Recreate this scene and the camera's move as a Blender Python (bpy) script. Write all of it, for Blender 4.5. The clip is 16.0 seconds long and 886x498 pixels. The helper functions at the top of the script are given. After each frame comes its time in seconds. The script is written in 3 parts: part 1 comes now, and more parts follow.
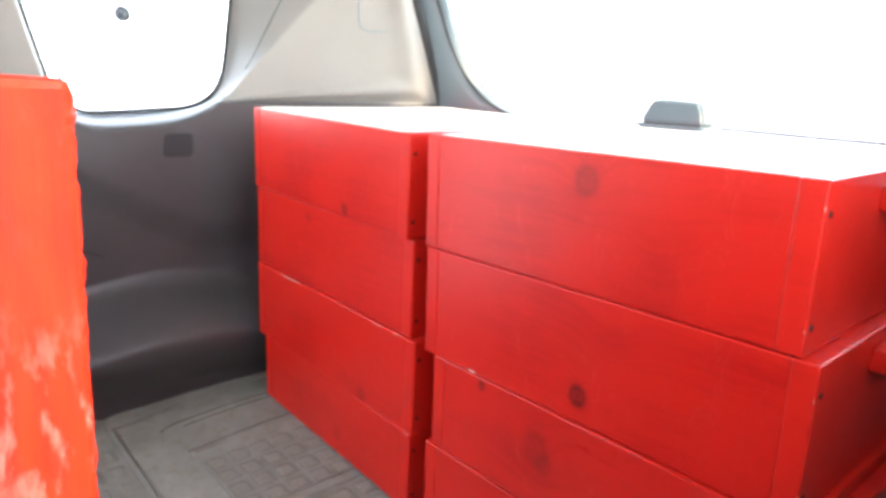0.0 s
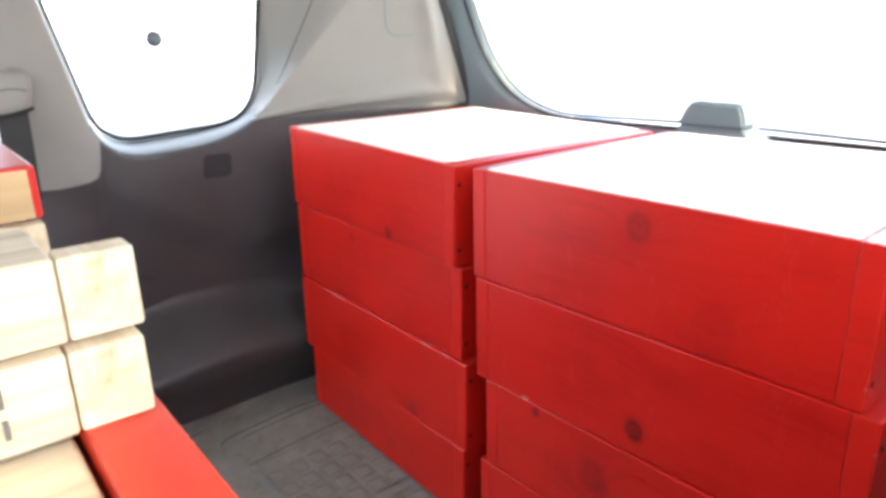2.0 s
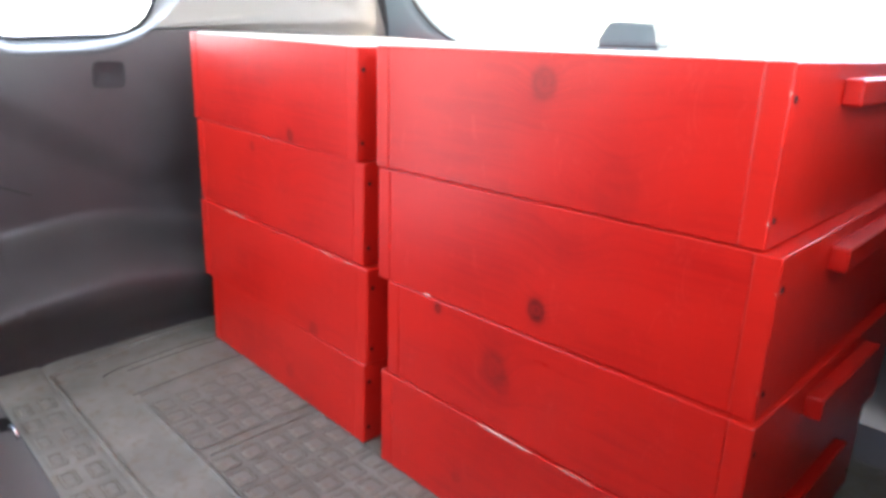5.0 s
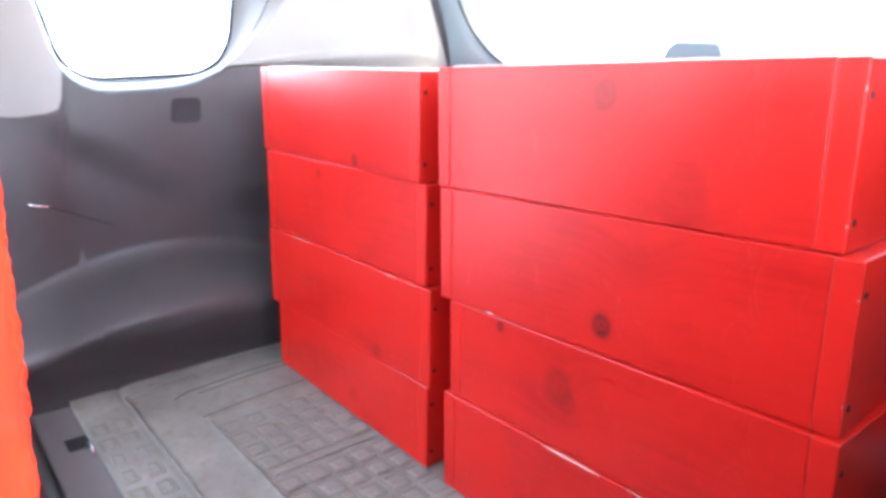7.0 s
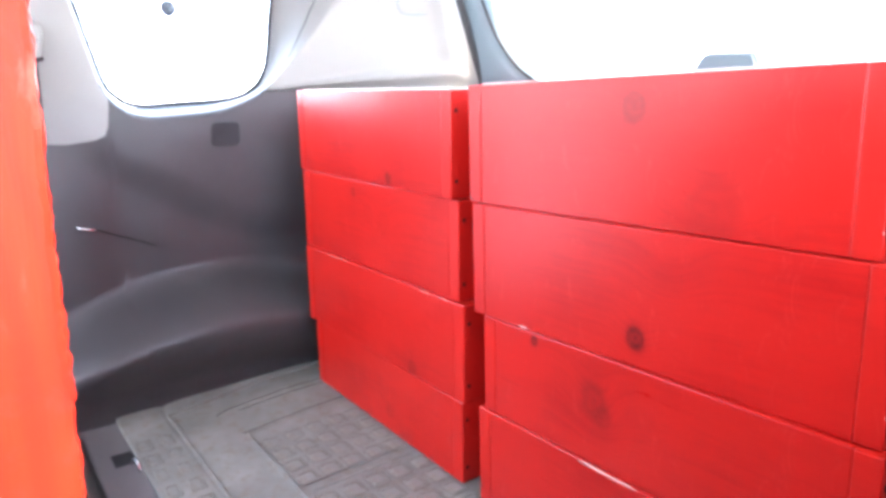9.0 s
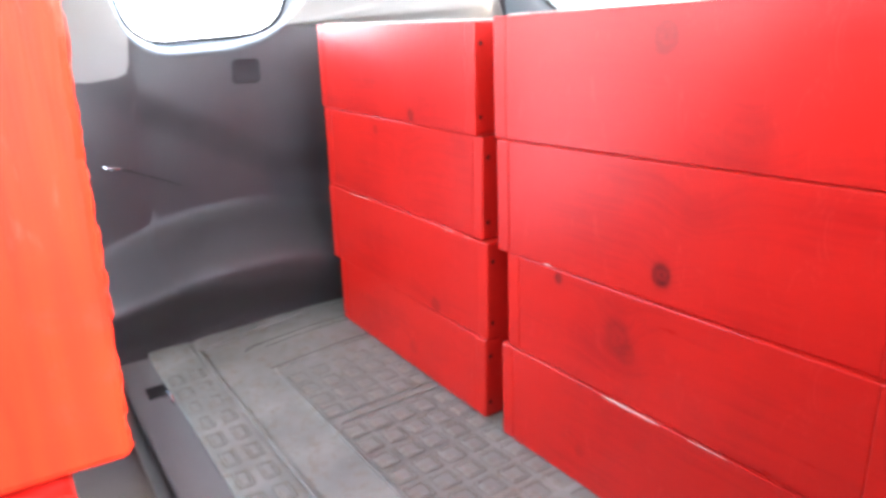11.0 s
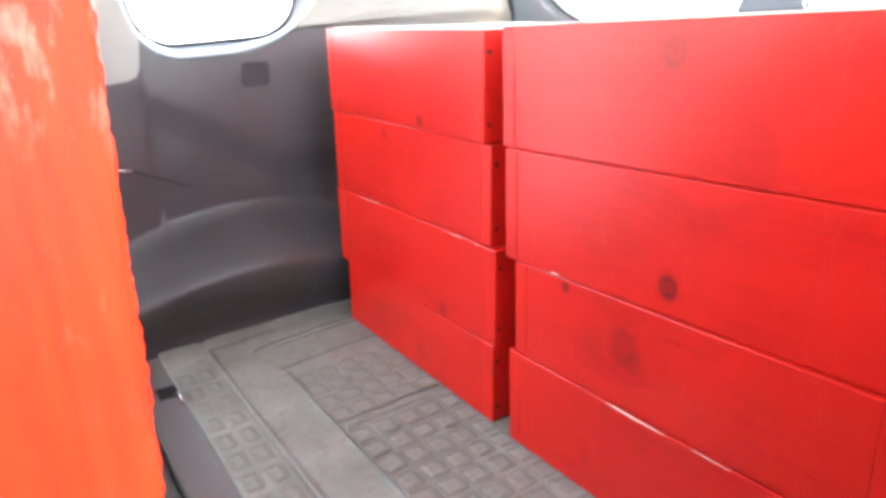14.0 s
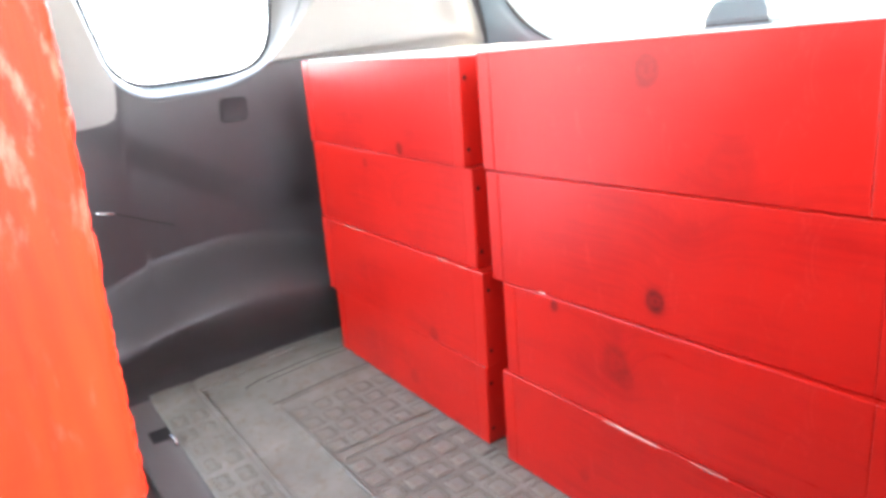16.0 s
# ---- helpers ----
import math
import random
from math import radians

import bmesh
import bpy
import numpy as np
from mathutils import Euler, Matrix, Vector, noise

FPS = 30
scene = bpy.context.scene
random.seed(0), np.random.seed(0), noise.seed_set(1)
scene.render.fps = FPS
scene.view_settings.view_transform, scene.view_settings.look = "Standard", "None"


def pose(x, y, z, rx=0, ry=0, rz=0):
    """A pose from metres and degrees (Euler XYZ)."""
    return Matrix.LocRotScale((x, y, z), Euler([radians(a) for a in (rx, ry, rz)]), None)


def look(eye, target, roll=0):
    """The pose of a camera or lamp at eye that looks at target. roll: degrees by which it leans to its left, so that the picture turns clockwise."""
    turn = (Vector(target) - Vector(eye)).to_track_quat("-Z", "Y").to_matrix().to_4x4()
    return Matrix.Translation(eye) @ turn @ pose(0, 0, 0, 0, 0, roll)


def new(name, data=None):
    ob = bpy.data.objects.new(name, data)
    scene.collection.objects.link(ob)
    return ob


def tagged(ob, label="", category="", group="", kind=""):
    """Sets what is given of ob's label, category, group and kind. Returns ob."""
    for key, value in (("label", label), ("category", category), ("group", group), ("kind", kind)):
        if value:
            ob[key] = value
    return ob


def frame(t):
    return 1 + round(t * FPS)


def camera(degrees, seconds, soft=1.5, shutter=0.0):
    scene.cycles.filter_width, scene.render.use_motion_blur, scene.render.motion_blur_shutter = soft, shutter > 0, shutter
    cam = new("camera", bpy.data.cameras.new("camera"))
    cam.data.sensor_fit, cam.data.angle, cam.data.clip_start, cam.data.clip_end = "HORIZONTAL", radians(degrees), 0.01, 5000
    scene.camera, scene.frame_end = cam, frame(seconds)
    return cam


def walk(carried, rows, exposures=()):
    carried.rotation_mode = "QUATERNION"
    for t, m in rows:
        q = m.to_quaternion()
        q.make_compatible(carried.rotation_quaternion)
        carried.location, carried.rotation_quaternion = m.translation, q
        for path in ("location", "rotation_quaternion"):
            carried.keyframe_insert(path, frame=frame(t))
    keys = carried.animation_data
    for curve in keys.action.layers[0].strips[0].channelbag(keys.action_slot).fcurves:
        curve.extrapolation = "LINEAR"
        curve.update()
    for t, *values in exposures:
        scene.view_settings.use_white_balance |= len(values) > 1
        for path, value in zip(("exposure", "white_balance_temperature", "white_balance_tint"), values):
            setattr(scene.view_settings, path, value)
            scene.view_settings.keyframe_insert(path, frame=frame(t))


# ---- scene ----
cam = camera(66.67, 16.0, soft=3.8)
PATH = [
    (0, (0.7194, -0.5912, 0.6759), (-0.0198, 0.0388, 0.4385), 1.80),
    (0.5, (0.7200, -0.5916, 0.6763), (-0.0290, 0.0269, 0.4345), 0.91),
    (1, (0.7145, -0.5995, 0.7078), (-0.0321, 0.0090, 0.4362), 1.28),
    (1.5, (0.6921, -0.6130, 0.7629), (-0.0511, -0.0039, 0.4861), 0.92),
    (2, (0.6860, -0.6133, 0.7840), (-0.0598, -0.0188, 0.4833), -1.39),
    (2.5, (0.6827, -0.6098, 0.7817), (-0.0497, -0.0044, 0.4701), -1.40),
    (3, (0.6782, -0.6019, 0.7765), (-0.0203, 0.0460, 0.4726), 0.06),
    (3.5, (0.6823, -0.5983, 0.7686), (0.0094, 0.0814, 0.4766), 0.56),
    (4, (0.6943, -0.5924, 0.7231), (0.0324, 0.0998, 0.4354), 1.26),
    (4.2, (0.7026, -0.5876, 0.6940), (0.0389, 0.1025, 0.4056), 1.56),
    (6.3, (0.7072, -0.5711, 0.5883), (-0.0152, 0.0581, 0.3106), -0.71),
    (6.5, (0.7096, -0.5711, 0.5903), (-0.0220, 0.0550, 0.3284), -0.90),
    (7, (0.7113, -0.5794, 0.5883), (-0.0434, 0.0326, 0.3503), -0.03),
    (7.5, (0.7194, -0.5788, 0.5904), (-0.0555, 0.0173, 0.3667), -0.58),
    (8, (0.7209, -0.5803, 0.5910), (-0.0650, 0.0063, 0.3766), -0.71),
    (8.5, (0.7145, -0.5803, 0.5891), (-0.0729, 0.0006, 0.3821), -0.42),
    (9, (0.7222, -0.5806, 0.5863), (-0.0741, -0.0054, 0.3748), -1.60),
    (9.5, (0.7169, -0.5775, 0.5793), (-0.0726, -0.0170, 0.3349), -2.57),
    (10, (0.7163, -0.5778, 0.5779), (-0.0810, -0.0278, 0.3111), -2.54),
    (12.5, (0.7212, -0.5870, 0.5974), (-0.0692, -0.0592, 0.2807), -2.06),
    (13, (0.7220, -0.5871, 0.6025), (-0.0749, -0.0633, 0.2941), -1.89),
    (13.5, (0.7226, -0.5862, 0.6007), (-0.0769, -0.0663, 0.2963), -1.04),
    (14, (0.7176, -0.5838, 0.6017), (-0.0822, -0.0602, 0.2976), -2.00),
    (14.5, (0.7158, -0.5826, 0.6033), (-0.0821, -0.0524, 0.3062), -3.26),
    (15, (0.7165, -0.5813, 0.5999), (-0.0744, -0.0330, 0.3192), -3.26),
    (15.5, (0.7172, -0.5828, 0.6051), (-0.0724, -0.0327, 0.3289), -3.72),
    (16, (0.7190, -0.5822, 0.6121), (-0.0738, -0.0388, 0.3338), -5.07),
]
EXPOSURES = [(0.0, 2.88, 6500, 10), (1.2, 2.95, 6500, 10), (2.0, 2.30, 6450, 10), (3.5, 2.12, 6350, 10), (4.2, 2.45, 6350, 11), (6.3, 3.4, 5850, 15), (7.0, 3.42, 5800, 17), (10.0, 3.38, 5850, 16), (12.5, 3.45, 6400, 11), (16.0, 3.4, 6350, 12)]
walk(cam, [(t, look(eye, target, roll)) for t, eye, target, roll in PATH], EXPOSURES)

# ---- world and sun ----
SUN_UP, SUN_TURN = radians(37), radians(60)
world = bpy.data.worlds.new("sky")
scene.world = world
world.use_nodes = True
wn = world.node_tree
wn.nodes.clear()
sky = wn.nodes.new("ShaderNodeTexSky")
sky.sky_type = "NISHITA"
sky.sun_disc = False
sky.sun_elevation, sky.sun_rotation = SUN_UP, SUN_TURN
sky.dust_density = 1.0
back = wn.nodes.new("ShaderNodeBackground")
back.inputs["Strength"].default_value = 0.15
out = wn.nodes.new("ShaderNodeOutputWorld")
wn.links.new(sky.outputs[0], back.inputs["Color"])
wn.links.new(back.outputs[0], out.inputs["Surface"])
sun = new("sun", bpy.data.lights.new("sun", "SUN"))
sun.data.energy, sun.data.angle, sun.data.color = 1.3, radians(5), (1.0, 0.82, 0.58)
sun_way = Vector((math.sin(SUN_TURN) * math.cos(SUN_UP), math.cos(SUN_TURN) * math.cos(SUN_UP), math.sin(SUN_UP)))
sun.matrix_world = look(sun_way * 50, (0, 0, 0))


def window_light(name, eye, target, wide, high, power):
    """An added area lamp that stands in for the sky's light at an opening of the car."""
    lamp = new(name, bpy.data.lights.new(name, "AREA"))
    lamp.data.shape, lamp.data.size, lamp.data.size_y, lamp.data.energy = "RECTANGLE", wide, high, power
    lamp.data.color = (0.94, 0.97, 1.0)
    lamp.matrix_world = look(eye, target)


window_light("quarter_window_light", (-1.00, -0.16, 0.86), (0.0, -0.12, 0.62), 0.62, 0.55, 0.9)
window_light("far_quarter_window_light", (1.10, -0.16, 0.88), (0.30, 0.05, 0.42), 0.70, 0.55, 0.9)
window_light("door_window_light", (1.00, -1.08, 0.80), (0.0, -1.02, 0.62), 0.80, 0.55, 1.75)
window_light("open_door_light", (-1.00, -1.10, 0.60), (-0.10, -0.10, 0.25), 0.66, 0.95, 0.22)
window_light("windscreen_light", (-0.12, -2.06, 0.90), (-0.30, 0.0, 0.20), 1.20, 0.44, 4.1)
window_light("rear_window_light", (0.03, 0.88, 0.94), (0.0, -0.10, 0.45), 1.10, 0.40, 1.5)


# ---- materials ----
class Nodes:
    """Short hand for one node material."""

    def __init__(self, name):
        self.mat = bpy.data.materials.new(name)
        self.mat.use_nodes = True
        self.tree = self.mat.node_tree
        self.bsdf = self.tree.nodes["Principled BSDF"]

    def add(self, kind, **values):
        n = self.tree.nodes.new(kind)
        for k, v in values.items():
            n.inputs[k.replace("_", " ")].default_value = v
        return n

    def link(self, a, b):
        self.tree.links.new(a, b)

    def coords(self, scale=(1, 1, 1), kind="Object", turn=(0, 0, 0)):
        c = self.tree.nodes.new("ShaderNodeTexCoord")
        m = self.tree.nodes.new("ShaderNodeMapping")
        m.inputs["Scale"].default_value = scale
        m.inputs["Rotation"].default_value = turn
        self.link(c.outputs[kind], m.inputs["Vector"])
        return m.outputs["Vector"]

    def noise(self, vector, scale, detail=4.0, rough=0.55, distort=0.0):
        n = self.add("ShaderNodeTexNoise", Scale=scale, Detail=detail, Roughness=rough, Distortion=distort)
        self.link(vector, n.inputs["Vector"])
        return n.outputs["Fac"]

    def ramp(self, fac, stops):
        r = self.tree.nodes.new("ShaderNodeValToRGB")
        el = r.color_ramp.elements
        while len(el) < len(stops):
            el.new(0.5)
        for e, (p, c) in zip(el, stops):
            e.position, e.color = p, (*c, 1) if len(c) == 3 else c
        self.link(fac, r.inputs["Fac"])
        return r.outputs["Color"]

    def mix(self, fac, a, b, how="MIX"):
        m = self.tree.nodes.new("ShaderNodeMix")
        m.data_type, m.blend_type = "RGBA", how
        for v, i in ((fac, 0), (a, 6), (b, 7)):
            if isinstance(v, (int, float)):
                m.inputs[i].default_value = v
            elif isinstance(v, tuple):
                m.inputs[i].default_value = (*v, 1)
            else:
                self.link(v, m.inputs[i])
        return m.outputs[2]

    def math(self, how, a, b=0.0, c=0.0, clamp=False):
        m = self.tree.nodes.new("ShaderNodeMath")
        m.operation, m.use_clamp = how, clamp
        for i, v in enumerate((a, b, c)):
            if isinstance(v, (int, float)):
                m.inputs[i].default_value = v
            else:
                self.link(v, m.inputs[i])
        return m.outputs[0]

    def bump(self, height, strength=0.2, distance=0.001, under=None):
        b = self.add("ShaderNodeBump", Strength=strength, Distance=distance)
        self.link(height, b.inputs["Height"])
        if under is not None:
            self.link(under, b.inputs["Normal"])
        self.link(b.outputs["Normal"], self.bsdf.inputs["Normal"])
        return b.outputs["Normal"]

    def set(self, colour=None, rough=None, metal=None, spec=None, coat=None):
        for key, v in (("Base Color", colour), ("Roughness", rough), ("Metallic", metal), ("Specular IOR Level", spec), ("Coat Weight", coat)):
            if v is None:
                continue
            if isinstance(v, tuple):
                self.bsdf.inputs[key].default_value = (*v, 1)
            elif isinstance(v, (int, float)):
                self.bsdf.inputs[key].default_value = v
            else:
                self.link(v, self.bsdf.inputs[key])
        return self.mat


def red_wood(name, knots=(), light=(0.47, 0.0120, 0.0070), dark=(0.345, 0.0065, 0.005), upright=False, relief=0.05, gloss=0.4):
    """Glossy red paint over pine: grain along x, and knots (x, z, radius, depth) on the front."""
    n = Nodes(name)
    base = n.coords()
    sep = n.tree.nodes.new("ShaderNodeSeparateXYZ")
    n.link(base, sep.inputs[0])
    # the grain swerves round each knot
    push = swirl = None
    masks = []
    for kx, kz, kr, depth in knots:
        d = n.tree.nodes.new("ShaderNodeVectorMath")
        d.operation = "DISTANCE"
        flat = n.tree.nodes.new("ShaderNodeCombineXYZ")
        wob = n.noise(base, 40, 2)
        n.link(n.math("MULTIPLY_ADD", wob, kr * 0.8, sep.outputs[0]), flat.inputs[0])
        n.link(n.math("MULTIPLY", sep.outputs[2], 0.85), flat.inputs[2])
        n.link(flat.outputs[0], d.inputs[0])
        d.inputs[1].default_value = (kx + kr * 0.4, 0, kz * 0.85)
        near = n.math("DIVIDE", d.outputs["Value"], kr)
        fall = n.math("POWER", 2.718, n.math("MULTIPLY", n.math("MULTIPLY", near, near), -0.25))
        core = n.math("POWER", 2.718, n.math("MULTIPLY", n.math("POWER", near, 3.4), -1.0))
        rings = n.math("MULTIPLY_ADD", n.math("SINE", n.math("MULTIPLY_ADD", n.noise(base, 90, 3), 5.0, n.math("MULTIPLY", near, 7.0))), 0.22, 0.80)
        masks.append(n.math("MULTIPLY", n.math("MULTIPLY", core, rings), depth))
        if depth > 0.2:
            swirl = fall if swirl is None else n.math("MAXIMUM", swirl, fall)
        step = n.math("MULTIPLY", fall, kr * 1.2)
        push = step if push is None else n.math("ADD", push, step)
    grain_at = n.tree.nodes.new("ShaderNodeCombineXYZ")
    n.link(n.math("MULTIPLY", sep.outputs[0], 1.0 if not upright else 36.0), grain_at.inputs[0])
    n.link(n.math("MULTIPLY", sep.outputs[1], 16.0 if not upright else 36.0), grain_at.inputs[1])
    z = sep.outputs[2] if push is None else n.math("ADD", sep.outputs[2], push)
    n.link(n.math("MULTIPLY", z, 16.0 if not upright else 3.0), grain_at.inputs[2])
    info = n.tree.nodes.new("ShaderNodeObjectInfo")
    shift = n.tree.nodes.new("ShaderNodeVectorMath")
    shift.operation = "ADD"
    n.link(grain_at.outputs[0], shift.inputs[0])
    n.link(n.math("MULTIPLY", info.outputs["Random"], 30.0), shift.inputs[1])
    at = shift.outputs[0]
    broad = n.noise(at, 1.3, 3, 0.5, 0.3)
    fine = n.noise(at, 9.0, 5, 0.65)
    blotch = n.noise(base, 7.0, 3)
    tone = n.math("ADD", n.math("MULTIPLY", broad, 0.32), n.math("ADD", n.math("MULTIPLY", fine, 0.30), n.math("MULTIPLY", blotch, 0.38)))
    col = n.ramp(tone, [(0.34, dark), (0.50, light), (0.70, tuple(c * 1.08 for c in light))])
    smudge = n.noise(n.coords((1.0, 1.0, 2.2)), 11, 6, 0.7, 1.5)
    col = n.mix(n.math("MULTIPLY", n.math("MULTIPLY_ADD", smudge, 6.0, -3.3, clamp=True), 0.22), col, dark)
    if swirl is not None:
        # growth lines that show beside the knots
        lines = n.math("SINE", n.math("MULTIPLY_ADD", n.noise(n.coords((2.0, 1.0, 7.0)), 3.0, 3), 26.0, n.math("MULTIPLY", z, 900.0)))
        lines = n.math("MULTIPLY_ADD", lines, 1.4, -0.5, clamp=True)
        col = n.mix(n.math("MULTIPLY", n.math("MULTIPLY", lines, n.math("POWER", swirl, 0.45)), 0.24), col, (0.24, 0.006, 0.005))
    for m in masks:
        col = n.mix(n.math("MULTIPLY", m, 1.6, clamp=True), col, (0.10, 0.005, 0.005))
    feather = n.noise(n.coords((12, 3, 4)), 3.2, 6, 0.7, 2.0)
    col = n.mix(n.math("MULTIPLY", n.math("MULTIPLY_ADD", feather, 7.0, -4.1, clamp=True), 0.30), col, (0.66, 0.060, 0.050))
    # rubbed edges and scuffs
    scuff = n.noise(n.coords((6, 6, 1.4)), 22, 6, 0.7)
    col = n.mix(n.math("MULTIPLY", n.math("GREATER_THAN", scuff, 0.79), 0.2), col, (0.72, 0.25, 0.2))
    if upright:
        # pale flecks: glints on the broken sawn grain, painted into the colour
        bend = n.math("MULTIPLY_ADD", n.noise(n.coords((1, 1, 0.25)), 22.0, 4), 42.0, n.math("MULTIPLY", sep.outputs[1], 900.0))
        rows = n.math("MULTIPLY_ADD", n.math("SINE", n.math("MULTIPLY_ADD", sep.outputs[2], 130.0, bend)), 0.7, 0.35, clamp=True)
        col = n.mix(n.math("MULTIPLY", n.math("MULTIPLY", rows, n.noise(base, 12, 2)), 0.5), col, (0.48, 0.010, 0.007))
        glint_fleck = n.noise(n.coords((1.0, 1.0, 0.30), turn=(0.55, 0, 0)), 230, 4, 0.65)
        where = n.math("MULTIPLY_ADD", n.noise(base, 16, 3), 5.0, -2.5, clamp=True)
        col = n.mix(n.math("MULTIPLY", n.math("MULTIPLY", n.math("MULTIPLY_ADD", glint_fleck, 7.0, -3.6, clamp=True), where), 0.5), col, (0.66, 0.20, 0.15))
        patch = n.noise(base, 26, 4, 0.6, 0.8)
        col = n.mix(n.math("MULTIPLY", n.math("MULTIPLY_ADD", patch, 4.0, -1.9, clamp=True), 0.45), col, (0.52, 0.014, 0.008))
    rough = n.math("MULTIPLY_ADD", fine, 0.12, 0.24)
    n.bump(fine, relief, 0.001, n.bump(blotch, 0.12, 0.006))
    return n.set(col, rough, spec=gloss)


def bare_wood(name, light=(0.62, 0.52, 0.36), dark=(0.38, 0.27, 0.15), axis=0):
    n = Nodes(name)
    scale = [28, 28, 28]
    scale[axis] = 1.6
    at = n.coords(tuple(scale))
    a = n.noise(at, 1.2, 3, 0.5, 0.6)
    b = n.noise(at, 6, 5, 0.6)
    col = n.ramp(n.math("ADD", n.math("MULTIPLY", a, 0.65), n.math("MULTIPLY", b, 0.35)), [(0.35, dark), (0.55, light), (0.75, tuple(min(1, c * 1.06) for c in light))])
    n.bump(b, 0.25, 0.001)
    return n.set(col, 0.5, spec=0.45)


def plastic(name, colour, rough=0.55, grain=900, relief=0.12, dust=0.25, spec=0.4):
    n = Nodes(name)
    at = n.coords()
    big = n.noise(at, 5, 4)
    fine = n.noise(at, grain, 2)
    lighter = tuple(min(1, c * (1 + dust) + 0.01 * dust) for c in colour)
    col = n.ramp(big, [(0.3, colour), (0.75, lighter)])
    n.bump(fine, relief, 0.0006)
    return n.set(col, n.math("MULTIPLY_ADD", big, 0.2, rough - 0.1), spec=spec)


def rubber_mat():
    n = Nodes("rubber")
    at = n.coords()
    big = n.noise(at, 9, 5, 0.6)
    mid = n.noise(at, 45, 5, 0.65)
    fine = n.noise(at, 500, 3)
    col = n.ramp(big, [(0.3, (0.148, 0.154, 0.138)), (0.55, (0.205, 0.212, 0.190)), (0.75, (0.265, 0.272, 0.245))])
    dirt = n.math("MULTIPLY", n.math("SUBTRACT", mid, 0.50, clamp=True), 3.6, clamp=True)
    col = n.mix(n.math("MULTIPLY", dirt, 0.85), col, (0.155, 0.115, 0.065))
    speck = n.math("GREATER_THAN", n.noise(at, 160, 2), 0.74)
    col = n.mix(n.math("MULTIPLY", speck, 0.6), col, (0.4, 0.36, 0.3))
    n.bump(fine, 0.25, 0.0008, n.bump(mid, 0.25, 0.002))
    return n.set(col, n.math("MULTIPLY_ADD", big, 0.25, 0.42), spec=0.4)


def carpet():
    n = Nodes("carpet")
    at = n.coords()
    f = n.noise(at, 380, 4, 0.7)
    b = n.noise(at, 8, 4)
    col = n.mix(n.math("MULTIPLY", f, 0.6), (0.12, 0.12, 0.122), (0.25, 0.245, 0.235))
    col = n.mix(n.math("MULTIPLY", b, 0.4), col, (0.17, 0.165, 0.155))
    n.bump(f, 0.6, 0.002)
    return n.set(col, 0.95, spec=0.1)


def ground_cover():
    n = Nodes("pale_ground")
    at = n.coords()
    b = n.noise(at, 0.6, 6, 0.6)
    f = n.noise(at, 12, 5)
    col = n.ramp(n.math("ADD", n.math("MULTIPLY", b, 0.6), n.math("MULTIPLY", f, 0.4)), [(0.3, (0.62, 0.60, 0.57)), (0.7, (0.76, 0.74, 0.71))])
    n.bump(f, 0.4, 0.02)
    return n.set(col, 0.9)


def clear_glass():
    n = Nodes("window_glass")
    n.bsdf.inputs["Transmission Weight"].default_value = 1.0
    n.bsdf.inputs["IOR"].default_value = 1.05
    return n.set((0.97, 0.99, 0.98), 0.0)


M_PANEL = plastic("dark_panel_plastic", (0.047, 0.044, 0.045), 0.38, 1400, 0.2, 0.3, 0.5)
M_SILL = plastic("sill_plastic", (0.052, 0.053, 0.056), 0.42, 1400, 0.1, 0.2, 0.6)
M_TRIM = plastic("pale_trim_plastic", (0.215, 0.204, 0.190), 0.46, 1200, 0.1, 0.1, 0.5)
M_GATE = plastic("gate_trim_plastic", (0.115, 0.150, 0.168), 0.32, 1200, 0.08, 0.2)
# panel plastic made darker, for the shade inside the cup
M_CUP_SHADE = plastic("cup_shade_plastic", (0.024, 0.022, 0.024), 0.6, 900, 0.1, 0.2)
M_KNOB = plastic("knob_rubber", (0.085, 0.10, 0.125), 0.4, 900, 0.05, 0.2)
M_HEAD = plastic("headliner_cloth", (0.50, 0.48, 0.45), 0.9, 700, 0.3, 0.1, 0.1)
M_SEAL = plastic("black_rubber", (0.018, 0.019, 0.021), 0.5, 600, 0.1, 0.3)
M_BLACK = plastic("black_plastic", (0.012, 0.012, 0.012), 0.6, 600, 0.1, 0.3)
M_SEAT = plastic("dark_cloth", (0.030, 0.028, 0.030), 0.9, 500, 0.5, 0.5, 0.1)
M_MAT = rubber_mat()
# darker brown for the groove faces round the mat's treads
M_GROOVE = plastic("groove_brown", (0.095, 0.087, 0.068), 0.9, 700, 0.3, 0.4, 0.1)
M_CARPET = carpet()
M_GROUND = ground_cover()
M_GLASS = clear_glass()
M_STEEL = Nodes("steel").set((0.62, 0.62, 0.63), 0.25, 1.0)
M_STAPLE = Nodes("dull_steel").set((0.16, 0.155, 0.15), 0.5, 0.7)
M_HOLE = Nodes("dark_hole").set((0.012, 0.006, 0.005), 0.8)
M_PINE_Y = bare_wood("pine_along_y", (0.62, 0.53, 0.37), (0.30, 0.21, 0.12), axis=1)
M_RAW = bare_wood("raw_end_grain", (0.46, 0.30, 0.15), (0.30, 0.19, 0.09), 1)
M_RED = red_wood("red_board")
M_RED_END = red_wood("red_end_board", light=(0.50, 0.014, 0.008), dark=(0.40, 0.009, 0.006))
M_RED_ENDGRAIN = red_wood("red_end_grain", light=(0.56, 0.028, 0.008), dark=(0.47, 0.014, 0.006), upright=True, relief=0.2, gloss=0.14)
M_RED_RIM = red_wood("red_rim_board", light=(0.58, 0.042, 0.016), dark=(0.44, 0.016, 0.009), relief=0.3)
